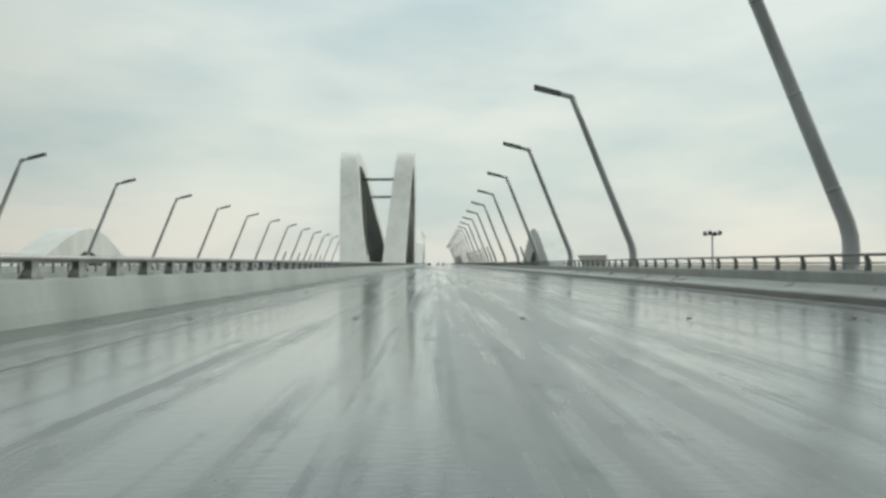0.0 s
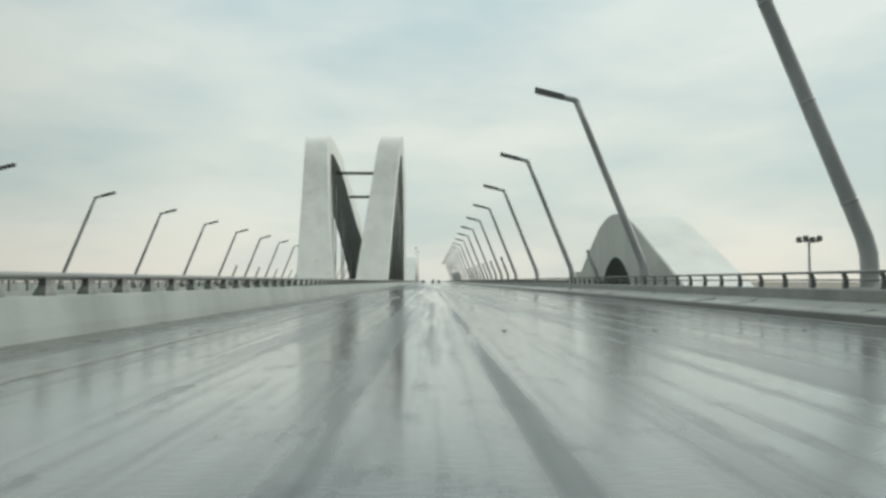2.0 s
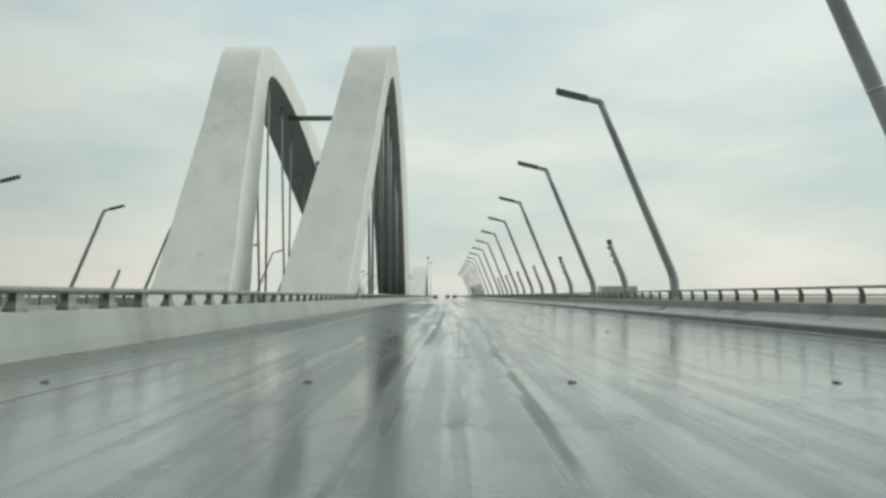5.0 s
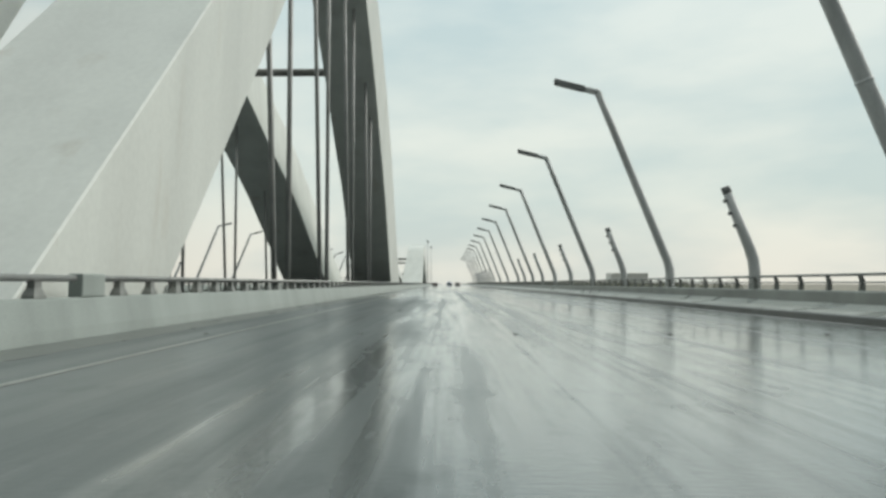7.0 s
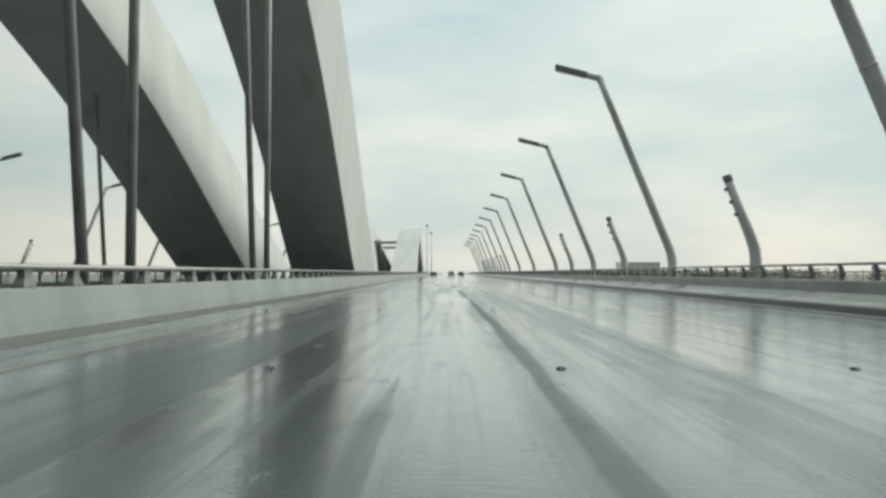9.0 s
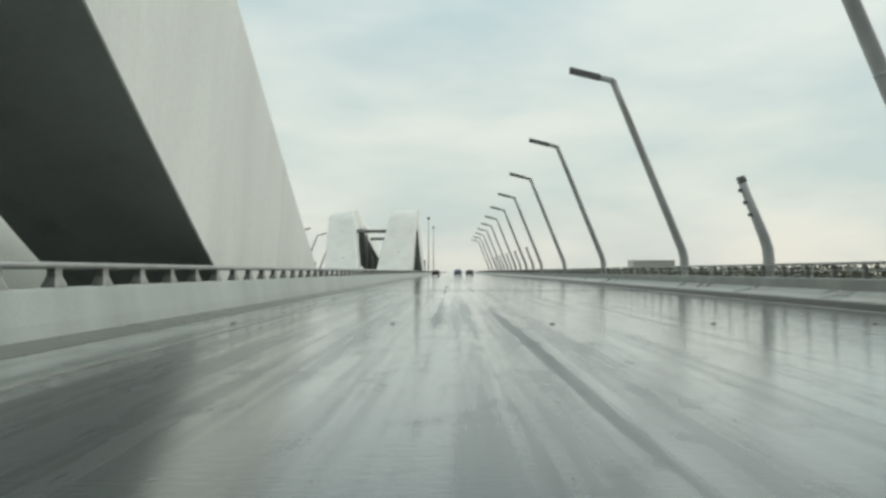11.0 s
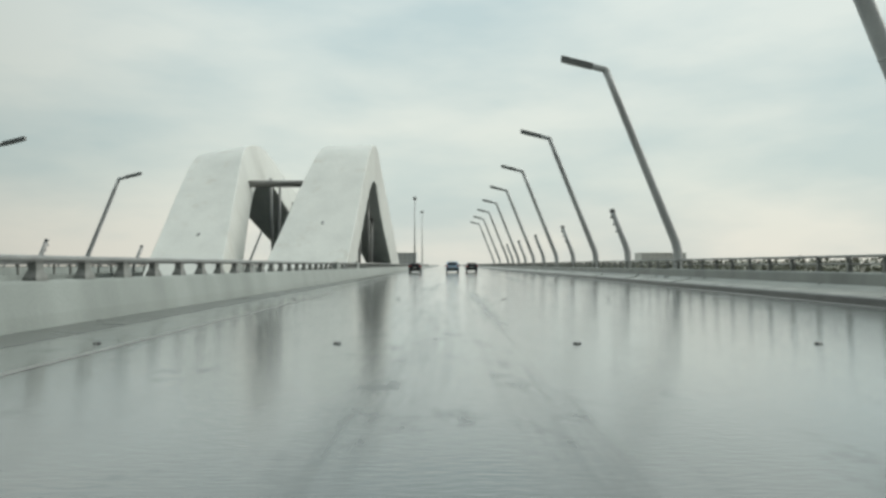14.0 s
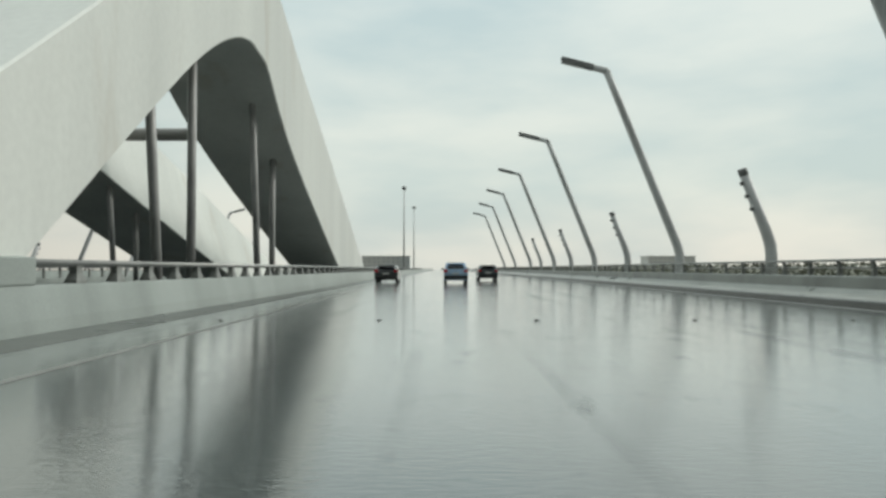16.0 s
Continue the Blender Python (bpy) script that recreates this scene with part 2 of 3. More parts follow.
M_JOINT = mat("rubber_joint", (0.19, 0.195, 0.19), 0.16, vary=0.3, scale=1.5)


# ---------------------------------------------------------------- mesh helpers
def mesh(name, bm, material, smooth=False):
    me = bpy.data.meshes.new(name)
    bmesh.ops.recalc_face_normals(bm, faces=bm.faces)
    bm.to_mesh(me)
    bm.free()
    if smooth:
        for p in me.polygons:
            p.use_smooth = True
    me.materials.append(material)
    return me


def part(name, bm, material, parent, label="", smooth=False):
    ob = new(name, mesh(name, bm, material, smooth))
    ob.parent = parent
    if label:
        tagged(ob, label)
    return ob


def thing(name, label, category, m=None, group="", kind="", bm=None, material=None, smooth=False):
    ob = new(name, mesh(name, bm, material, smooth) if bm else None)
    if m is not None:
        ob.matrix_basis = m
    return tagged(ob, label, category, group, kind)


def box(bm, x0, x1, y0, y1, z0, z1, bev=0.0):
    v = [bm.verts.new((x, y, z)) for x in (x0, x1) for y in (y0, y1) for z in (z0, z1)]
    fs = [bm.faces.new([v[i] for i in q]) for q in ((0, 1, 3, 2), (4, 6, 7, 5), (0, 4, 5, 1), (2, 3, 7, 6), (0, 2, 6, 4), (1, 5, 7, 3))]
    if bev:
        es = {e for f in fs for e in f.edges}
        bmesh.ops.bevel(bm, geom=list(es), offset=bev, segments=2, affect="EDGES", profile=0.6)
    return bm


def prism(bm, profile, y0, y1):
    """A profile in x, z drawn along the road from y0 to y1."""
    a = [bm.verts.new((x, y0, z)) for x, z in profile]
    c = [bm.verts.new((x, y1, z)) for x, z in profile]
    n = len(profile)
    for i in range(n):
        bm.faces.new((a[i], a[(i + 1) % n], c[(i + 1) % n], c[i]))
    bm.faces.new(a[::-1])
    bm.faces.new(c)
    return bm


def tube(bm, pts, radii, sides=12, squash=1.0):
    """A round bar through points, with mitred turns and a radius at each."""
    pts = [Vector(p) for p in pts]
    rings = []
    for i, p in enumerate(pts):
        d = (pts[min(i + 1, len(pts) - 1)] - pts[max(i - 1, 0)]).normalized()
        u = Vector((0, 1, 0)) if abs(d.y) < 0.9 else Vector((1, 0, 0))
        u = (u - d * u.dot(d)).normalized()
        w = d.cross(u)
        r = radii[i] if isinstance(radii, (list, tuple)) else radii
        rings.append([bm.verts.new(p + (u * math.cos(2 * math.pi * k / sides) * squash + w * math.sin(2 * math.pi * k / sides)) * r) for k in range(sides)])
    for a, c in zip(rings, rings[1:]):
        for k in range(sides):
            bm.faces.new((a[k], a[(k + 1) % sides], c[(k + 1) % sides], c[k]))
    bm.faces.new(rings[0][::-1])
    bm.faces.new(rings[-1])
    return bm


def smooth_curve(pts, n):
    """A Catmull-Rom curve through points of any size, n steps a span."""
    P = [np.array(p, float) for p in pts]
    P = [2 * P[0] - P[1]] + P + [2 * P[-1] - P[-2]]
    out = []
    for i in range(1, len(P) - 2):
        a, b, c, d = P[i - 1:i + 3]
        for k in range(n):
            t = k / n
            out.append(0.5 * (2 * b + (c - a) * t + (2 * a - 5 * b + 4 * c - d) * t * t + (3 * b - a - 3 * c + d) * t ** 3))
    out.append(P[-2])
    return out


# ---------------------------------------------------------------- sea, land and decks
S = 23.116            # lamp spacing
Y0, Y1 = -60.0, 1000.0
XK, XW, XB = 11.5, 12.9, -7.6   # kerb, parapet wall, median barrier

bm = bmesh.new()
bmesh.ops.create_grid(bm, x_segments=8, y_segments=8, size=4500)
M_SEA = mat("grey_choppy_water", (0.05, 0.062, 0.062), 0.22, vary=0.2, scale=0.02, fine=0.6, bump=0.3)
thing("water", "grey rain-pocked water of the channel below the bridge", "water", pose(0, 0, -14), kind="structure", bm=bm, material=M_SEA)

bm = bmesh.new()
prism(bm, [(-8.0, 0), (14.6, 0), (14.6, -0.5), (10.5, -2.4), (-6.0, -2.4), (-8.0, -1.2)], Y0, Y1)
thing("road", "rain-soaked dark asphalt carriageway with wet wheel tracks", "road", kind="structure", bm=bm, material=M_ROAD)
bm = bmesh.new()
prism(bm, [(-52.6, 0), (-30.6, 0), (-30.6, -1.2), (-32.5, -2.4), (-48.5, -2.4), (-52.6, -0.5)], Y0, Y1)
thing("road_opposite", "wet asphalt deck of the opposite carriageway", "road", kind="structure", bm=bm, material=M_ROAD)

bm = bmesh.new()
prism(bm, [(XK, 0.004), (XK + 0.03, 0.20), (XK + 0.07, 0.23), (XK + 0.3, 0.24), (XK + 0.3, 0.004)], Y0, Y1)
thing("kerb", "wet dark concrete kerb along the carriageway", "kerb", kind="structure", bm=bm, material=M_KERB)
bm = bmesh.new()
prism(bm, [(XK - 0.42, 0.002), (XK - 0.40, 0.006), (XK - 0.002, 0.008), (XK - 0.002, 0.002)], Y0, Y1)
thing("gutter", "narrow dark gutter strip beside the kerb", "gutter", kind="structure", bm=bm, material=M_KERB)
bm = bmesh.new()
prism(bm, [(XK + 0.302, 0.004), (XK + 0.302, 0.237), (XW - 0.25, 0.34), (XW, 0.50), (XW, 0.004)], Y0, Y1)
thing("pavement", "pale wet concrete verge sloping up behind the kerb", "pavement", kind="structure", bm=bm, material=M_PAVE)
bm = bmesh.new()
prism(bm, [(XW + 0.002, 0.004), (XW + 0.05, 0.86), (XW + 0.09, 0.91), (XW + 0.34, 0.91), (XW + 0.38, 0.86), (XW + 0.38, 0.004)], Y0, Y1)
thing("parapet_wall", "rain-darkened grey concrete parapet wall", "parapet", kind="structure", bm=bm, material=M_DARKCONC)
bm = bmesh.new()
prism(bm, [(XB + 0.07, 0.004), (XB + 0.03, 0.25), (XB - 0.10, 0.80), (XB - 0.12, 0.86), (XB - 0.36, 0.86), (XB - 0.38, 0.80), (XB - 0.38, 0.004)], Y0, Y1)
thing("barrier_wall", "pale wet concrete barrier with a sloped face", "barrier", kind="structure", bm=bm, material=M_CONC)
bm = bmesh.new()
prism(bm, [(XB + 0.072, 0.002), (XB + 0.072, 0.010), (XB + 1.15, 0.006), (XB + 1.17, 0.002)], Y0, Y1)
thing("gutter_median", "dark soaked gutter strip along the median barrier", "gutter", kind="structure", bm=bm, material=M_GUTTER)
bm = bmesh.new()
prism(bm, [(-5.02, 0.002), (-5.02, 0.006), (-4.88, 0.006), (-4.88, 0.002)], Y0, Y1)
thing("edge_line", "worn pale edge line painted on the wet road", "road marking", kind="structure", bm=bm, material=M_LINE)
bm = bmesh.new()
prism(bm, [(-31.0, 0.004), (-31.0, 0.42), (-30.65, 0.42), (-30.65, 0.004)], Y0, Y1)
thing("barrier_wall_opposite", "pale concrete barrier of the opposite carriageway", "barrier", kind="structure", bm=bm, material=M_CONC)
bm = bmesh.new()
prism(bm, [(-52.5, 0.004), (-52.5, 0.86), (-52.1, 0.86), (-52.1, 0.004)], Y0, Y1)
thing("parapet_wall_opposite", "concrete parapet on the far side of the bridge", "parapet", kind="structure", bm=bm, material=M_CONC)


# ---------------------------------------------------------------- railings
def railing_posts(rail, post_mesh, x, y0, y1, step, z, gaps=()):
    n = int((y1 - y0) / step)
    for i in range(n):
        if any(a - 0.3 < y0 + i * step < b + 0.3 for a, b in gaps):
            continue
        p = new("post", post_mesh)
        p.parent = rail
        p.location = (x, y0 + i * step, z)


def post_row(bm, make, x, y0, y1, step, z):
    n = int((y1 - y0) / step)
    for i in range(n):
        start = len(bm.verts)
        make(bm)
        bm.verts.ensure_lookup_table()
        for v in bm.verts[start:]:
            v.co += Vector((x, y0 + i * step, z))


def flared_post(bm):
    """A cast post with a broad foot that narrows to a neck below the tube."""
    rows = [(0.0, 0.21, 0.13), (0.06, 0.20, 0.12), (0.20, 0.12, 0.08), (0.30, 0.115, 0.075), (0.36, 0.15, 0.09)]
    rings = [[bm.verts.new((sx * d, sy * w, z)) for sx, sy in ((-1, -1), (1, -1), (1, 1), (-1, 1))] for z, w, d in rows]
    for a, c in zip(rings, rings[1:]):
        for k in range(4):
            bm.faces.new((a[k], a[(k + 1) % 4], c[(k + 1) % 4], c[k]))
    bm.faces.new(rings[0][::-1])
    bm.faces.new(rings[-1])


def blade_post(bm):
    """A flat steel upright that leans outwards at the top."""
    rows = [(0.0, 0.0, 0.09), (0.31, 0.02, 0.07), (0.51, -0.06, 0.05)]
    rings = [[bm.verts.new((dx + sx * d, sy * 0.05, z)) for sx, sy in ((-1, -1), (1, -1), (1, 1), (-1, 1))] for z, dx, d in rows]
    for a, c in zip(rings, rings[1:]):
        for k in range(4):
            bm.faces.new((a[k], a[(k + 1) % 4], c[(k + 1) % 4], c[k]))
    bm.faces.new(rings[0][::-1])
    bm.faces.new(rings[-1])


def long_bar(x, z, r, y0, y1, sides=10):
    return tube(bmesh.new(), [(x, y0, z), (x, y1, z)], r, sides)


bm = bmesh.new()
flared_post(bm)
POST_MESH = mesh("post", bm, M_POST)
rail = thing("guard_railing", "dark steel tube railing on flared posts along the median barrier", "railing")
BLOCKS = ((180.13, 181.11), (374.7, 375.85), (385.37, 386.87))
for a, b in ((Y0, 180.05), (181.19, 374.62), (375.93, 385.29), (386.95, 460)):
    part("top_tube", long_bar(XB - 0.24, 1.255, 0.075, a, b), M_RAIL, rail, smooth=True)
railing_posts(rail, POST_MESH, XB - 0.24, -14.0, 460, 1.72, 0.858, BLOCKS)
for a, b in BLOCKS:
    bm = bmesh.new()
    box(bm, XB - 0.41, XB - 0.09, a, b, 0.858, 1.36, 0.03)
    thing("barrier_block", "pale wet concrete block between two lengths of railing on the barrier", "concrete block", group="blocks on the median barrier", bm=bm, material=M_CONC)
far = thing("far_guard_railing", "dark tube railing running on into the distance", "railing", kind="stuff", bm=long_bar(XB - 0.24, 1.255, 0.075, 460, Y1), material=M_RAIL)
bm = bmesh.new()
post_row(bm, flared_post, XB - 0.24, 460.6, 640, 1.72, 0.858)
part("far_posts", bm, M_POST, far)

bm = bmesh.new()
blade_post(bm)
BLADE_MESH = mesh("post", bm, M_POST)
rail = thing("parapet_railing", "grey steel railing with flat leaning posts on the parapet", "railing")
part("top_rail", long_bar(XW + 0.16, 1.43, 0.05, Y0, 460), M_RAIL, rail, smooth=True)
part("middle_rail", long_bar(XW + 0.24, 1.18, 0.028, Y0, 460, 8), M_RAIL, rail, smooth=True)
railing_posts(rail, BLADE_MESH, XW + 0.22, -14.0, 460, 1.9, 0.908)
far = thing("far_parapet_railing", "grey parapet railing running on into the distance", "railing", kind="stuff", bm=long_bar(XW + 0.16, 1.43, 0.05, 460, Y1), material=M_RAIL)
bm = bmesh.new()
post_row(bm, blade_post, XW + 0.22, 460.4, 640, 1.9, 0.908)
part("far_posts", bm, M_POST, far)

def tall_post(bm):
    box(bm, -0.06, 0.06, -0.09, 0.09, 0.0, 0.83)


for nm, x, lab, make, z in (("opposite_guard_railing", -30.8, "tube railing on the barrier of the opposite carriageway", tall_post, 0.418), ("opposite_parapet_railing", -52.3, "railing on the far parapet of the bridge", flared_post, 0.858)):
    far = thing(nm, lab, "railing", kind="stuff", bm=long_bar(x, 1.25, 0.07, Y0, Y1), material=M_RAIL)
    bm = bmesh.new()
    post_row(bm, make, x, Y0, 560, 2.3, z)
    part("posts", bm, M_POST, far)


# ---------------------------------------------------------------- street lamps
def street_lamp():
    lamp = thing("street_lamp", "tall grey steel street lamp leaning over the carriageway", "street lamp", group="street lamps along the bridge")
    bm = bmesh.new()
    box(bm, -0.42, 0.42, -0.42, 0.42, -0.276, 0.62, 0.05)
    part("plinth", bm, M_DARKCONC, lamp)
    bm = bmesh.new()
    knee = [(0.06, 0, 0.60), (0.08, 0, 1.3), (0.06, 0, 1.75), (-0.06, 0, 2.25)]
    elbow = Vector((-4.23, 0, 12.75))
    run = [Vector(knee[-1]).lerp(elbow, k / 6) for k in range(1, 7)]
    tube(bm, [Vector(p) for p in knee] + run, [0.27, 0.27, 0.27, 0.265] + [0.26 - 0.008 * k for k in range(1, 7)], 14)
    part("pole", bm, M_LAMP, lamp, smooth=True)
    bm = bmesh.new()
    box(bm, -0.36, 0.36, -0.36, 0.36, 0.62, 0.67, 0.01)
    part("base_flange", bm, M_LAMP, lamp)
    for z in (3.4, 6.6, 9.8):
        bm = bmesh.new()
        c = Vector(knee[-1]).lerp(elbow, (z - 2.25) / 10.5)
        d = (elbow - Vector(knee[-1])).normalized()
        tube(bm, [c - d * 0.05, c + d * 0.05], 0.272 - (z - 2.25) * 0.0048, 14)
        part("joint_collar", bm, M_LAMP, lamp, smooth=True)
    bm = bmesh.new()
    tube(bm, [elbow + Vector((0.1, 0, -0.12)), elbow + Vector((-0.05, 0, 0.05)), elbow + Vector((-0.9, 0, 0.25))], [0.21, 0.21, 0.19], 12)
    part("arm", bm, M_LAMP, lamp, smooth=True)
    bm = bmesh.new()
    box(bm, -2.72, -0.82, -0.2, 0.2, -0.17, 0.18, 0.035)
    for v in bm.verts:
        v.co = elbow + Vector((v.co.x, v.co.y, v.co.z + 0.25 - (v.co.x + 0.9) * 0.25))
    head = part("lamp_head", bm, M_HEAD, lamp, "dark flat lamp head")
    bm = bmesh.new()
    box(bm, -2.6, -1.4, -0.15, 0.15, -0.19, -0.165, 0.004)
    for v in bm.verts:
        v.co = elbow + Vector((v.co.x, v.co.y, v.co.z + 0.25 - (v.co.x + 0.9) * 0.25))
    part("lens", bm, M_LENS, head)
    return lamp


LX, LZ = 13.68, 0.28
lamp = street_lamp()
lamp.matrix_basis = pose(LX, 0, LZ)
for k in range(1, 24):
    copy_thing(lamp, pose(LX, k * S + {1: -2.9, 4: 0.4, 5: 0.5, 9: 0.3}.get(k, 0.0), LZ))
for k in range(0, 23):
    y = (k + 0.227) * S
    x = -50.75
    if y > 340:
        y, x = (k + 0.774) * S, -43.9
    copy_thing(lamp, pose(x, y, -0.1 if y < 340 else -1.3, 0, 0, 180))


def short_post():
    p = thing("leaning_light_post", "short grey steel post with a small dark spotlight, leaning inwards", "light post", group="short posts on the parapet")
    bm = bmesh.new()
    box(bm, -0.36, 0.36, -0.36, 0.36, -0.276, 0.62, 0.05)
    part("plinth", bm, M_DARKCONC, p)
    bm = bmesh.new()
    tube(bm, [(0.05, 0, 0.6), (0.07, 0, 1.4), (0.03, 0, 1.9), (-0.12, 0, 2.4), (-1.08, 0, 4.95)], [0.25, 0.25, 0.25, 0.24, 0.2], 14)
    part("pole", bm, M_LAMP, p, smooth=True)
    bm = bmesh.new()
    tube(bm, [(-1.06, 0, 4.9), (-1.16, 0, 5.17), (-1.17, 0, 5.20)], [0.203, 0.203, 0.17], 14)
    part("cap", bm, M_HEAD, p, smooth=True)
    for z in (3.5, 4.05, 4.6):
        x = -0.12 - 0.96 * (z - 2.4) / 2.55
        bm = bmesh.new()
        tube(bm, [(x - 0.12, -0.04, z), (x - 0.22, -0.08, z - 0.03), (x - 0.31, -0.12, z - 0.08)], [0.05, 0.08, 0.09], 12)
        part("spotlight", bm, M_HEAD, p, "small dark spotlight", smooth=True)
    return p


sp = short_post()
sp.matrix_basis = pose(LX, 7.5 * S, LZ)
for k in (8.5, 9.5, 10.5, 11.5, 12.5, 16.5, 17.5, 18.5, 19.5, 20.5):
    copy_thing(sp, pose(LX, k * S, LZ))
# the same posts between the lamps across the bridge
for k in range(9, 13):
    copy_thing(sp, pose(-50.75, (k + 0.727) * S, -0.1, 0, 0, 180))
for k in range(15, 21):
    copy_thing(sp, pose(-43.9, (k + 0.36) * S, -1.3, 0, 0, 180))
# a smaller one beside the squat arch
copy_thing(sp, pose(LX, 105.3, 0.19) @ Matrix.Scale(0.68, 4))


# ---------------------------------------------------------------- arches
def rib_bmesh(top, thick, xr, xl, lean, fall, steps=10):
    """A box rib along an arch: top line (y, z), thickness at each point, right and left edge x halfway down, sideways lean per metre of height, fall of the top towards its left edge."""
    rows = smooth_curve([(y, z, t, a, b, f) for (y, z), t, a, b, f in zip(top, thick, xr, xl, fall)], steps)
    bm = bmesh.new()
    rings = []
    for i, r in enumerate(rows):
        p, q = rows[max(i - 1, 0)], rows[min(i + 1, len(rows) - 1)]
        d = np.array([q[0] - p[0], q[1] - p[1]])
        d /= np.linalg.norm(d)
        n = np.array([d[1], -d[0]])
        y, z, t, a, b, f = r
        yi, zi = y + n[0] * t, z + n[1] * t
        e = min(0.045, (a - b) * 0.1)
        m = (n[0] * e, n[1] * e)
        zm = (z + zi) / 2
        rings.append([bm.verts.new((vx + lean * (vz - zm), vy, vz)) for vx, vy, vz in ((a - e, y, z), (b + e, y, z - f), (b, y + m[0], z - f + m[1]), (b, yi - m[0], zi - m[1]), (b + e, yi, zi), (a - e, yi, zi), (a, yi - m[0], zi - m[1]), (a, y + m[0], z + m[1]))])
    for g, h in zip(rings, rings[1:]):
        for k in range(8):
            bm.faces.new((g[k], g[(k + 1) % 8], h[(k + 1) % 8], h[k]))
    bm.faces.new(rings[0][::-1])
    bm.faces.new(rings[-1])
    return bm, rows


def at_y(rows, y):
    ys = [r[0] for r in rows]
    i = int(np.argmin([abs(v - y) for v in ys]))
    return rows[i]


def great_arch(name, label, top, thick, right, left, hangers, hanger_x, struts, hatches, strut_r=0.34):
    arch = thing(name, label, "arch bridge")
    ribs = []
    for xr, xl, lean, *fall in (right, left):
        bm, rows = rib_bmesh(top, thick, xr, xl, lean, fall[0] if fall else [0.0] * len(top))
        ob = part("rib", bm, M_ARCH, arch, "pale painted steel box rib", smooth=False)
        ribs.append(rows)
    for rows, (yh, xh) in zip(ribs, hatches):
        r = at_y(rows, yh)
        q = at_y(rows, yh + 1.0)
        d = Vector((0, q[0] - r[0], q[1] - r[1])).normalized()
        n = Vector((0, -d.z, d.y))
        c = Vector((xh, r[0], r[1])) + n * 0.01
        bm = bmesh.new()
        box(bm, -0.1, 0.1, -0.2, 0.2, -0.05, 0.05, 0.015)
        for v in bm.verts:
            v.co = c + Vector((1, 0, 0)) * v.co.x + d * v.co.y + n * v.co.z
        part("hatch", bm, M_HEAD, arch, "small dark access hatch")
    for y, z in struts:
        a, b = at_y(ribs[0], y), at_y(ribs[1], y)
        bm = bmesh.new()
        tube(bm, [(b[3] - 1.0, y, z), (a[4] + 1.0, y, z)], strut_r, 14)
        part("strut", bm, M_STRUT, arch, "dark round cross tube", smooth=True)
    for rows, x, pairs in zip(ribs, hanger_x, hangers):
        for pair in pairs:
            for y, lean in zip(pair, (0.13, 0.0)):
                r = at_y(rows, y)
                r = at_y(rows, y - lean * (r[1] - r[2] * 0.9))
                zt = r[1] - r[2] * 0.9
                bm = bmesh.new()
                tube(bm, [(x, y + lean * 0.6, -0.6), (x, y - lean * zt, zt)], 0.15, 10)
                part("hanger", bm, M_CABLE, arch, smooth=True)
    return arch


TOP1 = [(162, -15.5), (180, 1.6), (190, 11.5), (199, 21.0), (206, 29.4), (212, 34.9), (219, 36.4), (231, 34.3), (243, 30.3), (256, 25.5), (268, 20.4), (288, 9.1), (304, 0.7), (336, -16)]
great_arch("main_arch", "towering pale steel twin-rib arch rising from the median, streaked by rain", TOP1,
           [5.6, 5.5, 5.2, 4.8, 4.4, 4.2, 4.4, 5.4, 6.6, 7.8, 8.4, 9.1, 9.1, 9.1],
           ([-8.8, -8.7, -8.5, -8.2, -7.8, -7.5, -7.4, -7.6, -7.8, -8.2, -8.6, -9.3, -9.8, -10.3], [-14.9, -14.7, -14.2, -13.6, -13.0, -12.6, -12.5, -12.8, -13.3, -14.0, -14.6, -15.8, -16.9, -17.4], 0.07),
           ([-16.6, -18.7, -20.8, -22.5, -23.8, -24.6, -24.5, -23.9, -23.4, -22.8, -22.1, -21.0, -20.1, -19.4], [-23.8, -25.6, -27.0, -28.2, -29.1, -29.8, -30.0, -29.7, -29.3, -28.9, -28.6, -28.0, -27.4, -27.0], -0.1),
           (((202.4, 205.4), (215.6, 218.2), (229.8, 232.3), (245.2, 247.5)), ((214.9, 218.0), (229.6, 232.5), (245.6, 249.0), (263.9, 267.9))), (-9.15, -25.6), ((228, 29.2), (242, 24.7)), (), 0.42)

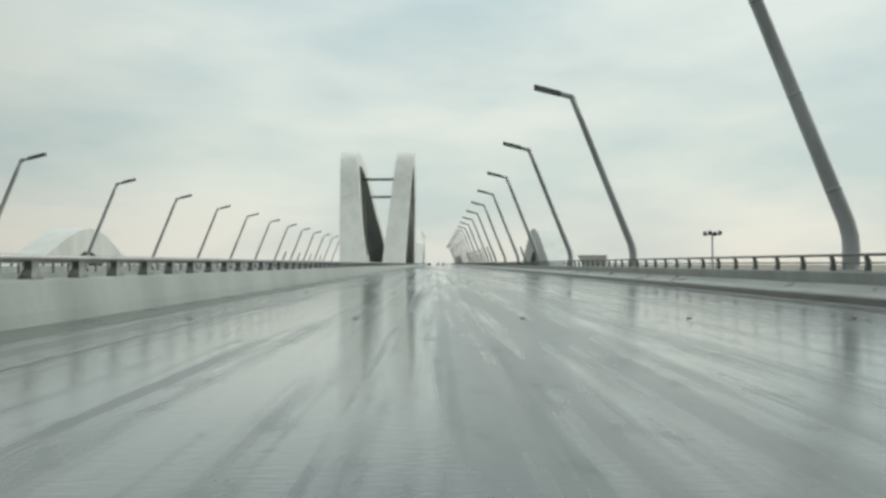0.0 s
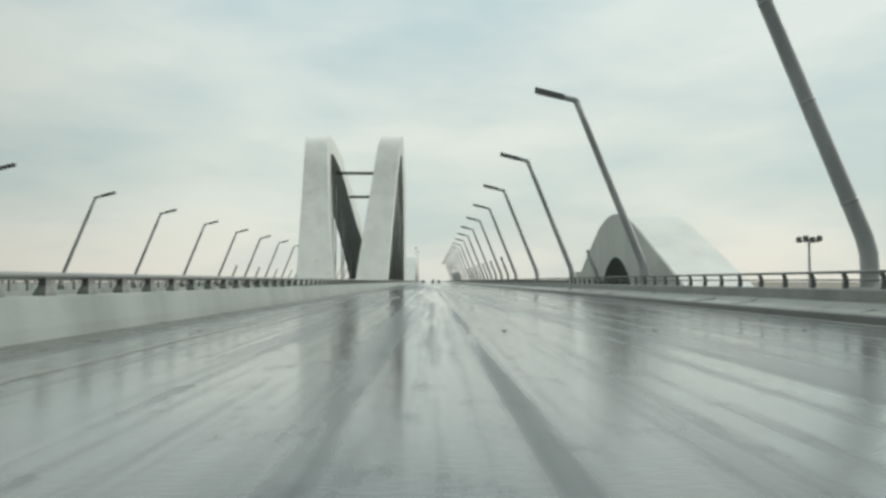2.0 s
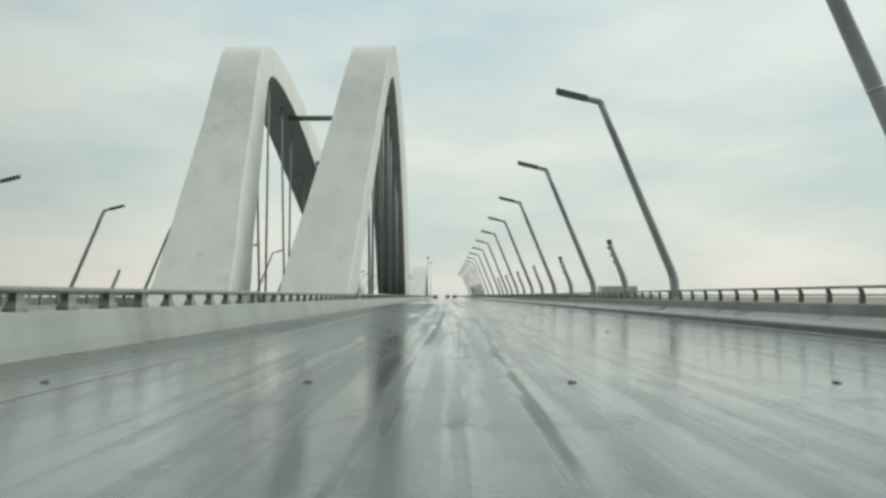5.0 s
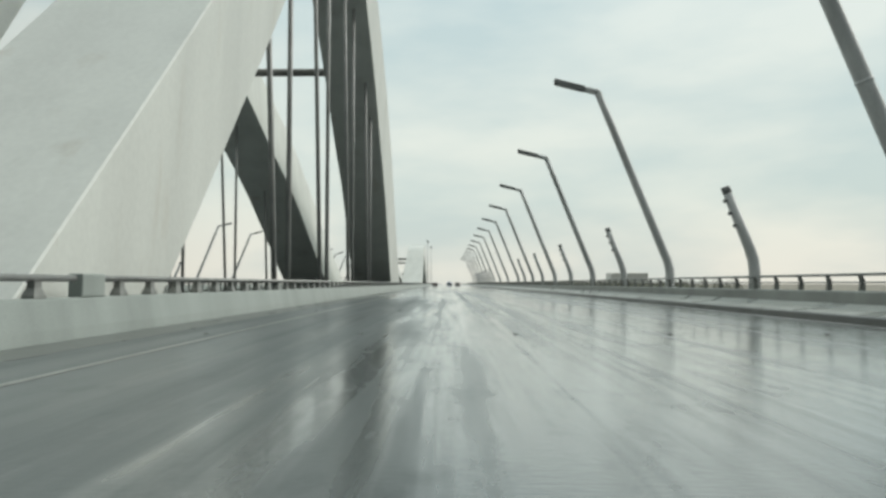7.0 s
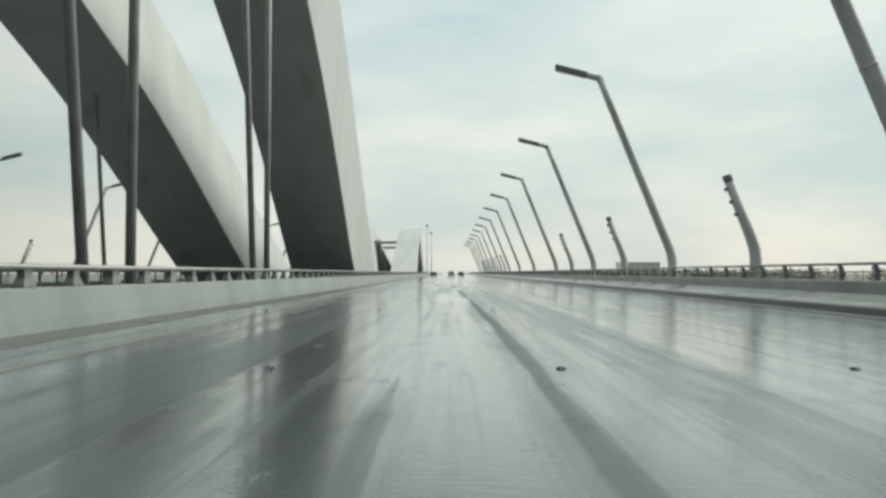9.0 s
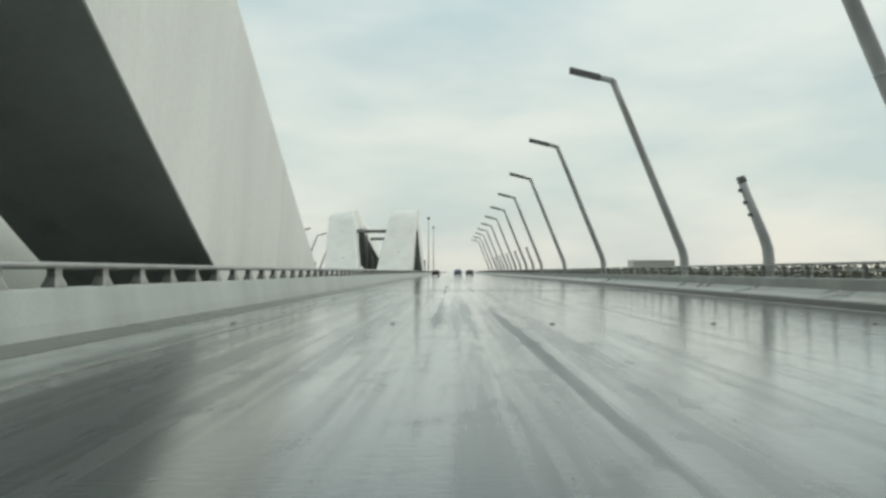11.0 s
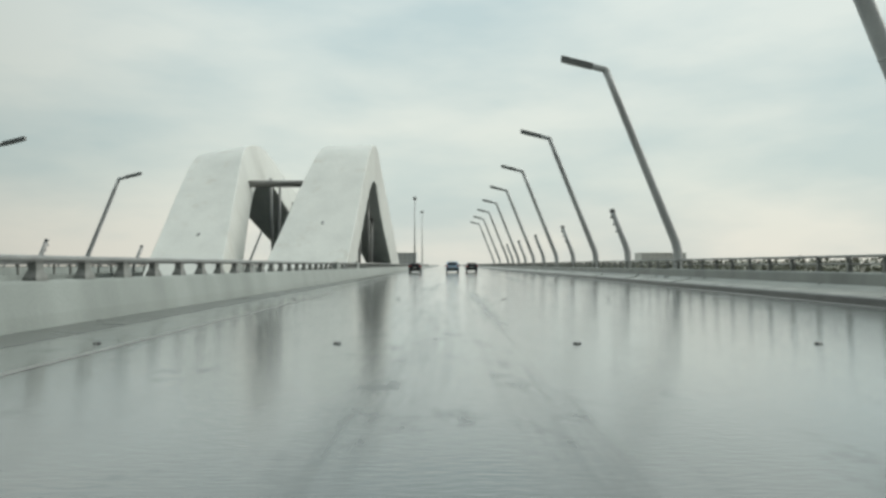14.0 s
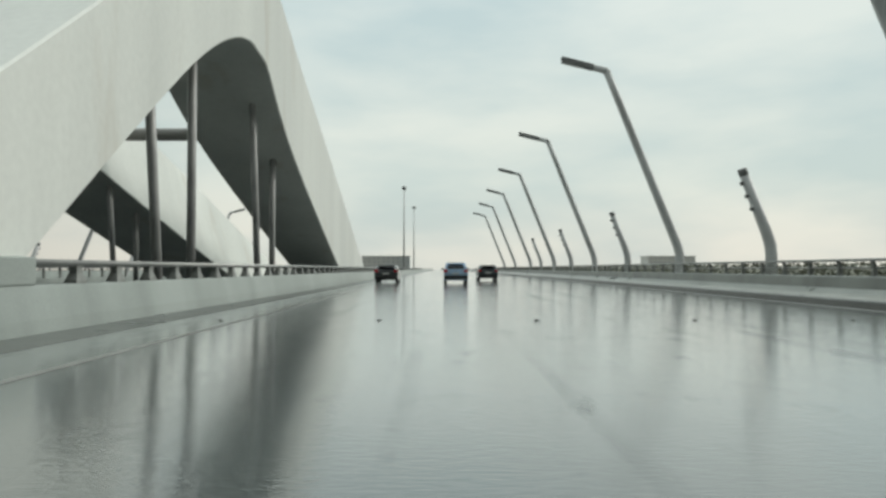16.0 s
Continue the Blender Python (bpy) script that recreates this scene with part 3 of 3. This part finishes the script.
TOP2 = [(358, -16), (370, -7.2), (379.9, 0.1), (385.5, 4.0), (390, 7.3), (394, 10.2), (397.2, 12.3), (400, 13.5), (402.5, 14.0), (405.8, 13.9), (411, 12.0), (420, 9.0), (430, 5.5), (441, 1.6), (470, -8), (508, -20)]
DEEP2 = [3.3, 3.3, 3.2, 3.1, 3.1, 3.2, 3.5, 3.7, 4.0, 4.5, 5.3, 5.6, 5.5, 5.3, 5.2, 5.2]
MID2 = [z - 0.45 * t for (y, z), t in zip(TOP2, DEEP2)]
great_arch("low_arch", "lower pale steel twin-rib arch with a rounded crown over the median", TOP2, DEEP2,
           ([-8.0] * 16, [-15.0, -14.8, -14.4, -14.1, -13.8, -13.5, -13.2, -13.05, -12.95, -12.8, -12.4, -11.9, -11.4, -11.2, -11.0, -11.0], 0.0),
           ([-17.4 - 0.27 * z for z in MID2[:8]] + [-16.2 - 0.32 * z for z in MID2[8:]], [-23.2 - 0.2 * z for z in MID2[:8]] + [-21.3 - 0.33 * z for z in MID2[8:]], -0.28,
            [0, 0, 0, 0, 0.1, 0.3, 0.55, 0.8, 0.9, 0.9, 0.7, 0.4, 0.2, 0, 0, 0]),
           (((395.8, 398.5), (407.3, 410.0)), ((402.0, 404.7), (413.5, 416.2))), (-9.15, -18.8), ((396.5, 9.2), (412, 8.4)), ((386.3, -10.8), (385.2, -20.8)))


def side_arch(label, x0, sgn, y_mid):
    """A squat arch that springs beside the deck, with a small opening under it."""
    arch = thing("side_arch", label, "arch")
    out = [(-23, -2.2), (-16.3, 1.0), (-11.6, 3.1), (-7.2, 5.05), (-5.0, 5.85), (-3.0, 6.35), (-0.8, 6.58), (1.5, 6.4), (3.9, 5.75), (5.7, 4.95), (7.7, 4.0), (10.2, 2.7), (12.8, 1.38), (20.6, -2.2)]
    rows = smooth_curve(out, 6)
    bm = bmesh.new()
    W = 4.4
    rings = []
    for y, z in rows:
        zi = 3.05 - 0.112 * (y + 1.5) ** 2 if abs(y + 1.5) < 6.2 else -8.0
        rings.append([bm.verts.new((x0 + sgn * a, y_mid + y, zz)) for a, zz in ((0, z - 0.08), (0.08, z), (W - 0.3, z), (W, z - 0.3), (W, min(zi, z - 1)), (0, min(zi, z - 1)))])
    for g, h in zip(rings, rings[1:]):
        for k in range(6):
            bm.faces.new((g[k], g[(k + 1) % 6], h[(k + 1) % 6], h[k]))
    bm.faces.new(rings[0][::-1])
    bm.faces.new(rings[-1])
    part("rib", bm, M_ARCH, arch)
    bm = bmesh.new()
    xs = sorted((x0 + sgn * 0.2, x0 + sgn * 5.2))
    box(bm, xs[0], xs[1], y_mid - 24, y_mid + 24, -8, -1.2, 0.2)
    part("footing", bm, M_DARKCONC, arch, "rain-darkened concrete footing")
    # panel added behind the opening, blocking light so that its inside goes dark
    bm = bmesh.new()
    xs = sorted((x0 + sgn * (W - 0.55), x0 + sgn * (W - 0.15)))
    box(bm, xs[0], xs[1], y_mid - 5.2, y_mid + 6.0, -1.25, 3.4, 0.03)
    part("back_wall", bm, M_STRUT, arch, "added dark grey panel keeping light out of the low opening")
    return arch


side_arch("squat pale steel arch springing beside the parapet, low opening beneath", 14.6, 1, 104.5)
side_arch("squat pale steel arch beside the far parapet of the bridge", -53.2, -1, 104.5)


# ---------------------------------------------------------------- vehicles
def paint(name, base, rough=0.3):
    m = mat(name, base, rough, vary=0.25, scale=1.5, fine=60.0, bump=0.02)
    m.node_tree.nodes["Principled BSDF"].inputs["Coat Weight"].default_value = 0.6
    return m


M_BLACK = paint("wet_black_car_paint", (0.04, 0.04, 0.045))
M_GREY = paint("wet_grey_car_paint", (0.08, 0.083, 0.088))
M_BLUE = paint("pale_blue_car_paint", (0.40, 0.57, 0.76), 0.4)
M_GLASS = mat("dark_tinted_glass", (0.012, 0.014, 0.016), 0.08, vary=0.1, bump=0)
M_TYRE = mat("wet_tyre_rubber", (0.02, 0.02, 0.02), 0.6, vary=0.2, scale=6)
M_RIM = mat("alloy_rim", (0.45, 0.45, 0.45), 0.35, metal=0.9, vary=0.15)
M_TAIL = mat("red_tail_lamp_plastic", (0.45, 0.012, 0.02), 0.2, vary=0.1, bump=0)
M_PLATE = mat("number_plate", (0.6, 0.6, 0.56), 0.4, vary=0.1)
M_TRIM = mat("black_plastic_trim", (0.03, 0.03, 0.03), 0.5, vary=0.2)


def hull(profile, half, tuck=0.0, z_wide=0.9, bev=0.06):
    """A body from a side profile in y, z, drawn to a half width that narrows above z_wide."""
    bm = bmesh.new()

    def w(z):
        return half - max(0.0, z - z_wide) * tuck
    a = [bm.verts.new((-w(z), y, z)) for y, z in profile]
    c = [bm.verts.new((w(z), y, z)) for y, z in profile]
    n = len(profile)
    for i in range(n):
        bm.faces.new((a[i], a[(i + 1) % n], c[(i + 1) % n], c[i]))
    bm.faces.new(a[::-1])
    bm.faces.new(c)
    bmesh.ops.recalc_face_normals(bm, faces=bm.faces)
    bmesh.ops.bevel(bm, geom=list(bm.edges), offset=bev, segments=2, affect="EDGES", profile=0.6)
    return bm


def wheels(car, half, ys, r):
    for y in ys:
        for sx in (-1, 1):
            bm = bmesh.new()
            tube(bm, [(sx * (half - 0.24), y, r), (sx * (half - 0.22), y, r), (sx * (half - 0.03), y, r), (sx * (half - 0.01), y, r)], [r * 0.92, r, r, r * 0.92], 22)
            wh = part("wheel", bm, M_TYRE, car, smooth=False)
            bm = bmesh.new()
            tube(bm, [(sx * (half - 0.03), y, r), (sx * (half + 0.004), y, r)], [r * 0.66, r * 0.6], 18)
            part("rim", bm, M_RIM, wh)


def pane_box(car, name, x0, x1, y0, y1, z0, z1, material, label="", bev=0.01):
    bm = bmesh.new()
    box(bm, x0, x1, y0, y1, z0, z1, bev)
    return part(name, bm, material, car, label)


def suv(m, material, label, tall=1.72):
    car = thing("car", label, "car", m, group="traffic ahead")
    h = tall
    part("body", hull([(-2.28, 0.42), (-2.34, 0.75), (-2.28, 1.05), (-1.55, 1.08), (1.0, 1.04), (2.1, 0.90), (2.28, 0.68), (2.28, 0.35), (2.0, 0.24), (-2.0, 0.24)], 0.93, 0.06), material, car)
    part("cabin", hull([(-2.22, 1.03), (-1.98, h - 0.14), (-1.75, h), (0.1, h), (0.35, h - 0.08), (1.15, 1.02)], 0.86, 0.22, 1.05), material, car)
    # rear screen, leaning with the tailgate
    bm = bmesh.new()
    a = [(-0.66, -2.205, 1.14), (0.66, -2.205, 1.14), (0.56, -2.04, h - 0.20), (-0.56, -2.04, h - 0.20)]
    v0 = [bm.verts.new(p) for p in a]
    v1 = [bm.verts.new((x, y + 0.04, z)) for x, y, z in a]
    bm.faces.new(v0)
    bm.faces.new(v1[::-1])
    for i in range(4):
        bm.faces.new((v0[i], v1[i], v1[(i + 1) % 4], v0[(i + 1) % 4]))
    for v in bm.verts:
        v.co.y -= 0.03
    part("rear_window", bm, M_GLASS, car, "dark tinted rear window")
    for sx in (-1, 1):
        x = sx * 0.80
        pane_box(car, "side_window", min(x, x + sx * 0.035), max(x, x + sx * 0.035), -1.75, 0.45, 1.14, h - 0.26, M_GLASS)
        pane_box(car, "tail_light", min(sx * 0.62, sx * 0.93), max(sx * 0.62, sx * 0.93), -2.37, -2.22, 0.86, 1.06, M_TAIL, "red tail light", 0.03)
        pane_box(car, "mirror", min(sx * 0.92, sx * 1.10), max(sx * 0.92, sx * 1.10), 0.62, 0.78, 1.02, 1.18, M_TRIM, "", 0.03)
    pane_box(car, "rear_bumper", -0.90, 0.90, -2.42, -2.25, 0.36, 0.62, M_TRIM, "black plastic rear bumper", 0.04)
    pane_box(car, "number_plate", -0.26, 0.26, -2.365, -2.345, 0.70, 0.82, M_PLATE, "", 0.004)
    pane_box(car, "spoiler", -0.62, 0.62, -2.16, -1.85, h - 0.05, h + 0.01, material, "", 0.015)
    wheels(car, 0.92, (-1.38, 1.38), 0.36)
    return car


suv(pose(-4.9, 432.0, 0.004), M_BLACK, "dark rain-soaked car with red tail lights on the wet road", 1.40)
suv(pose(3.8, 441.0, 0.004), M_GREY, "dark grey rain-soaked car on the wet road ahead", 1.46)
suv(pose(0.6, 430.0, 0.004), M_BLUE, "pale blue estate car on the wet road ahead", 1.60)


# ---------------------------------------------------------------- masts, far buildings, land
def flood_mast(m, label, h, heads=4):
    mast = thing("light_mast", label, "light mast", m)
    bm = bmesh.new()
    tube(bm, [(0, 0, -1), (0, 0, h * 0.5), (0, 0, h)], [0.42, 0.33, 0.22], 12)
    part("pole", bm, M_LAMP, mast, smooth=True)
    bm = bmesh.new()
    tube(bm, [(-2.0, 0, h - 0.6), (2.0, 0, h - 0.6)], 0.12, 8)
    part("crossbar", bm, M_HEAD, mast)
    for i in range(heads):
        x = -2.0 + 4.0 * i / (heads - 1)
        bm = bmesh.new()
        box(bm, x - 0.45, x + 0.45, -0.5, 0.3, h - 0.85 + 0.25 * (i % 2), h + 0.3 + 0.25 * (i % 2), 0.24)
        part("floodlight", bm, M_STRUT, mast, "grey rounded floodlight")
    return mast


flood_mast(pose(73, 181, -14), "grey mast with a cluster of grey floodlights beside the bridge", 23.4)
for y, x in ((600, -12.6), (672, -12.2)):
    mast = thing("high_mast", "slender tall grey mast with a small lamp ring on top", "light mast", pose(x, y, -2.4), group="far masts")
    bm = bmesh.new()
    tube(bm, [(0, 0, 0), (0, 0, 15), (0, 0, 30)], [0.30, 0.24, 0.16], 10)
    part("pole", bm, M_LAMP, mast, smooth=True)
    bm = bmesh.new()
    tube(bm, [(0, 0, 29.2), (0, 0, 29.9), (0, 0, 30.3)], [0.6, 0.8, 0.4], 12)
    part("lamp_ring", bm, M_HEAD, mast, smooth=True)

bm = bmesh.new()
box(bm, 17.5, 1600, 285, 3200, -30, -2.5, 0.6)
thing("land", "low sandy shore behind the bridge parapet", "land", kind="structure", bm=bm, material=M_LAND)
bm = bmesh.new()
box(bm, -1600, -58, 520, 3200, -30, -2.5, 0.6)
thing("land_far", "low sandy shore beyond the far carriageway", "land", kind="structure", bm=bm, material=M_LAND)


M_PALE = mat("pale_plaster", (0.84, 0.85, 0.83), 0.8, vary=0.1, scale=0.1, fine=2.0, bump=0)
M_PANE = mat("grey_window_glass", (0.66, 0.68, 0.68), 0.4, vary=0.15, bump=0)


def far_building(m, label, w, d, h, bays, floors):
    b = thing("building", label, "building", m)
    bm = bmesh.new()
    box(bm, -w / 2, w / 2, 0, d, 0, h, 0.05)
    part("wall", bm, M_PALE, b)
    bm = bmesh.new()
    box(bm, -w / 2 - 0.4, w / 2 + 0.4, -0.4, d + 0.4, h, h + 0.8, 0.05)
    part("roof", bm, M_PALE, b)
    me = None
    for f in range(floors):
        for i in range(bays):
            if me is None:
                q = bmesh.new()
                box(q, -w / bays * 0.33, w / bays * 0.33, -0.12, 0.2, -0.9, 0.9, 0.03)
                me = mesh("window", q, M_PANE)
            o = new("window", me)
            o.parent = b
            o.location = (-w / 2 + w / bays * (i + 0.5), 0, h / floors * (f + 0.55))
    return b


far_building(pose(254, 1141, -2.5), "low pale block on the shore, hazy with rain", 52, 30, 17, 10, 4)
far_building(pose(-70, 1250, -2.5), "distant low pale block beyond the bridge end", 60, 30, 19, 10, 4)


def leaf_material():
    m = mat("wet_green_leaves", (0.27, 0.275, 0.22), 0.6, vary=0.25, scale=0.5, fine=3.0, bump=0)
    return m


M_LEAF = leaf_material()
rng = random.Random(7)
verts, faces = [], []
for n in range(5200):
    y = 290 + rng.random() ** 1.2 * 420
    x = 18.6 + rng.random() ** 3.2 * 34
    size = rng.uniform(0.7, 1.3)
    top = rng.uniform(1.35, 1.62) + (x - 19) * 0.012
    for k in range(76):
        u = Vector((rng.gauss(0, 1), rng.gauss(0, 1), rng.gauss(0, 1))).normalized() * rng.random() ** 0.45
        c = Vector((x + u.x * size * 1.2, y + u.y * size * 1.2, top - 1.6 + 1.6 * u.z if u.z > 0 else top - 1.6 + (top + 0.9) * u.z))
        a = Vector((rng.gauss(0, 1), rng.gauss(0, 1), rng.gauss(0, 0.6))).normalized() * rng.uniform(0.09, 0.2)
        b = a.cross(Vector((rng.gauss(0, 1), rng.gauss(0, 1), rng.gauss(0, 1)))).normalized() * rng.uniform(0.06, 0.14)
        i = len(verts)
        verts += [c - a, c + b, c + a, c - b]
        faces.append((i, i + 1, i + 2, i + 3))
me = bpy.data.meshes.new("shrubs")
me.from_pydata(verts, [], faces)
me.materials.append(M_LEAF)
tagged(new("shrubs", me), "dusty green wet shrubs along the shore", "shrubs", kind="stuff")


# ---------------------------------------------------------------- small things on the deck
bm = bmesh.new()
prism(bm, [(XB + 0.14, 0.004), (XB + 0.14, 0.012), (XK - 0.02, 0.012), (XK - 0.02, 0.004)], 299.27, 299.39)
thing("expansion_joint", "dark rubber expansion joint across the carriageway", "joint", kind="structure", bm=bm, material=M_JOINT)


def road_stud(m):
    s = thing("road_stud", "small dark raised road stud on the lane line", "road stud", m, group="road studs on the lane lines")
    bm = bmesh.new()
    rows = [(0.0, 0.062, 0.062), (0.012, 0.058, 0.058), (0.024, 0.034, 0.034)]
    rings = [[bm.verts.new((a * math.cos(k * math.pi / 5), b * math.sin(k * math.pi / 5), z)) for k in range(10)] for z, a, b in rows]
    for g, h in zip(rings, rings[1:]):
        for k in range(10):
            bm.faces.new((g[k], g[(k + 1) % 10], h[(k + 1) % 10], h[k]))
    bm.faces.new(rings[0][::-1])
    bm.faces.new(rings[-1])
    part("housing", bm, M_DRAIN, s)
    bm = bmesh.new()
    box(bm, -0.02, 0.02, -0.062, -0.052, 0.005, 0.014, 0.002)
    part("reflector", bm, M_PLATE, s)
    return s


stud = road_stud(pose(-1.9, -1.55, 0.002))
for i in range(0, 34):
    for x in (-5.4, -1.9, 1.6, 5.1, 8.6):
        if (i, x) != (0, -1.9):
            copy_thing(stud, pose(x, -1.55 + i * 13.05, 0.002))


# ---------------------------------------------------------------- piers under the decks
pier = thing("pier", "plain grey concrete pier under the bridge deck", "pier", pose(3.3, -20, 0), group="piers of the bridge")
bm = bmesh.new()
prism(bm, [(-2.2, -16), (2.2, -16), (2.6, -5), (5.5, -2.41), (-5.5, -2.41), (-2.6, -5)], -1.4, 1.4)
bmesh.ops.bevel(bm, geom=list(bm.edges), offset=0.15, segments=1, affect="EDGES")
part("shaft", bm, M_CONC, pier)
for i in range(0, 9):
    for x in (3.3, -40.5):
        if (i, x) != (0, 3.3):
            copy_thing(pier, pose(x, -20 + i * 65, 0))
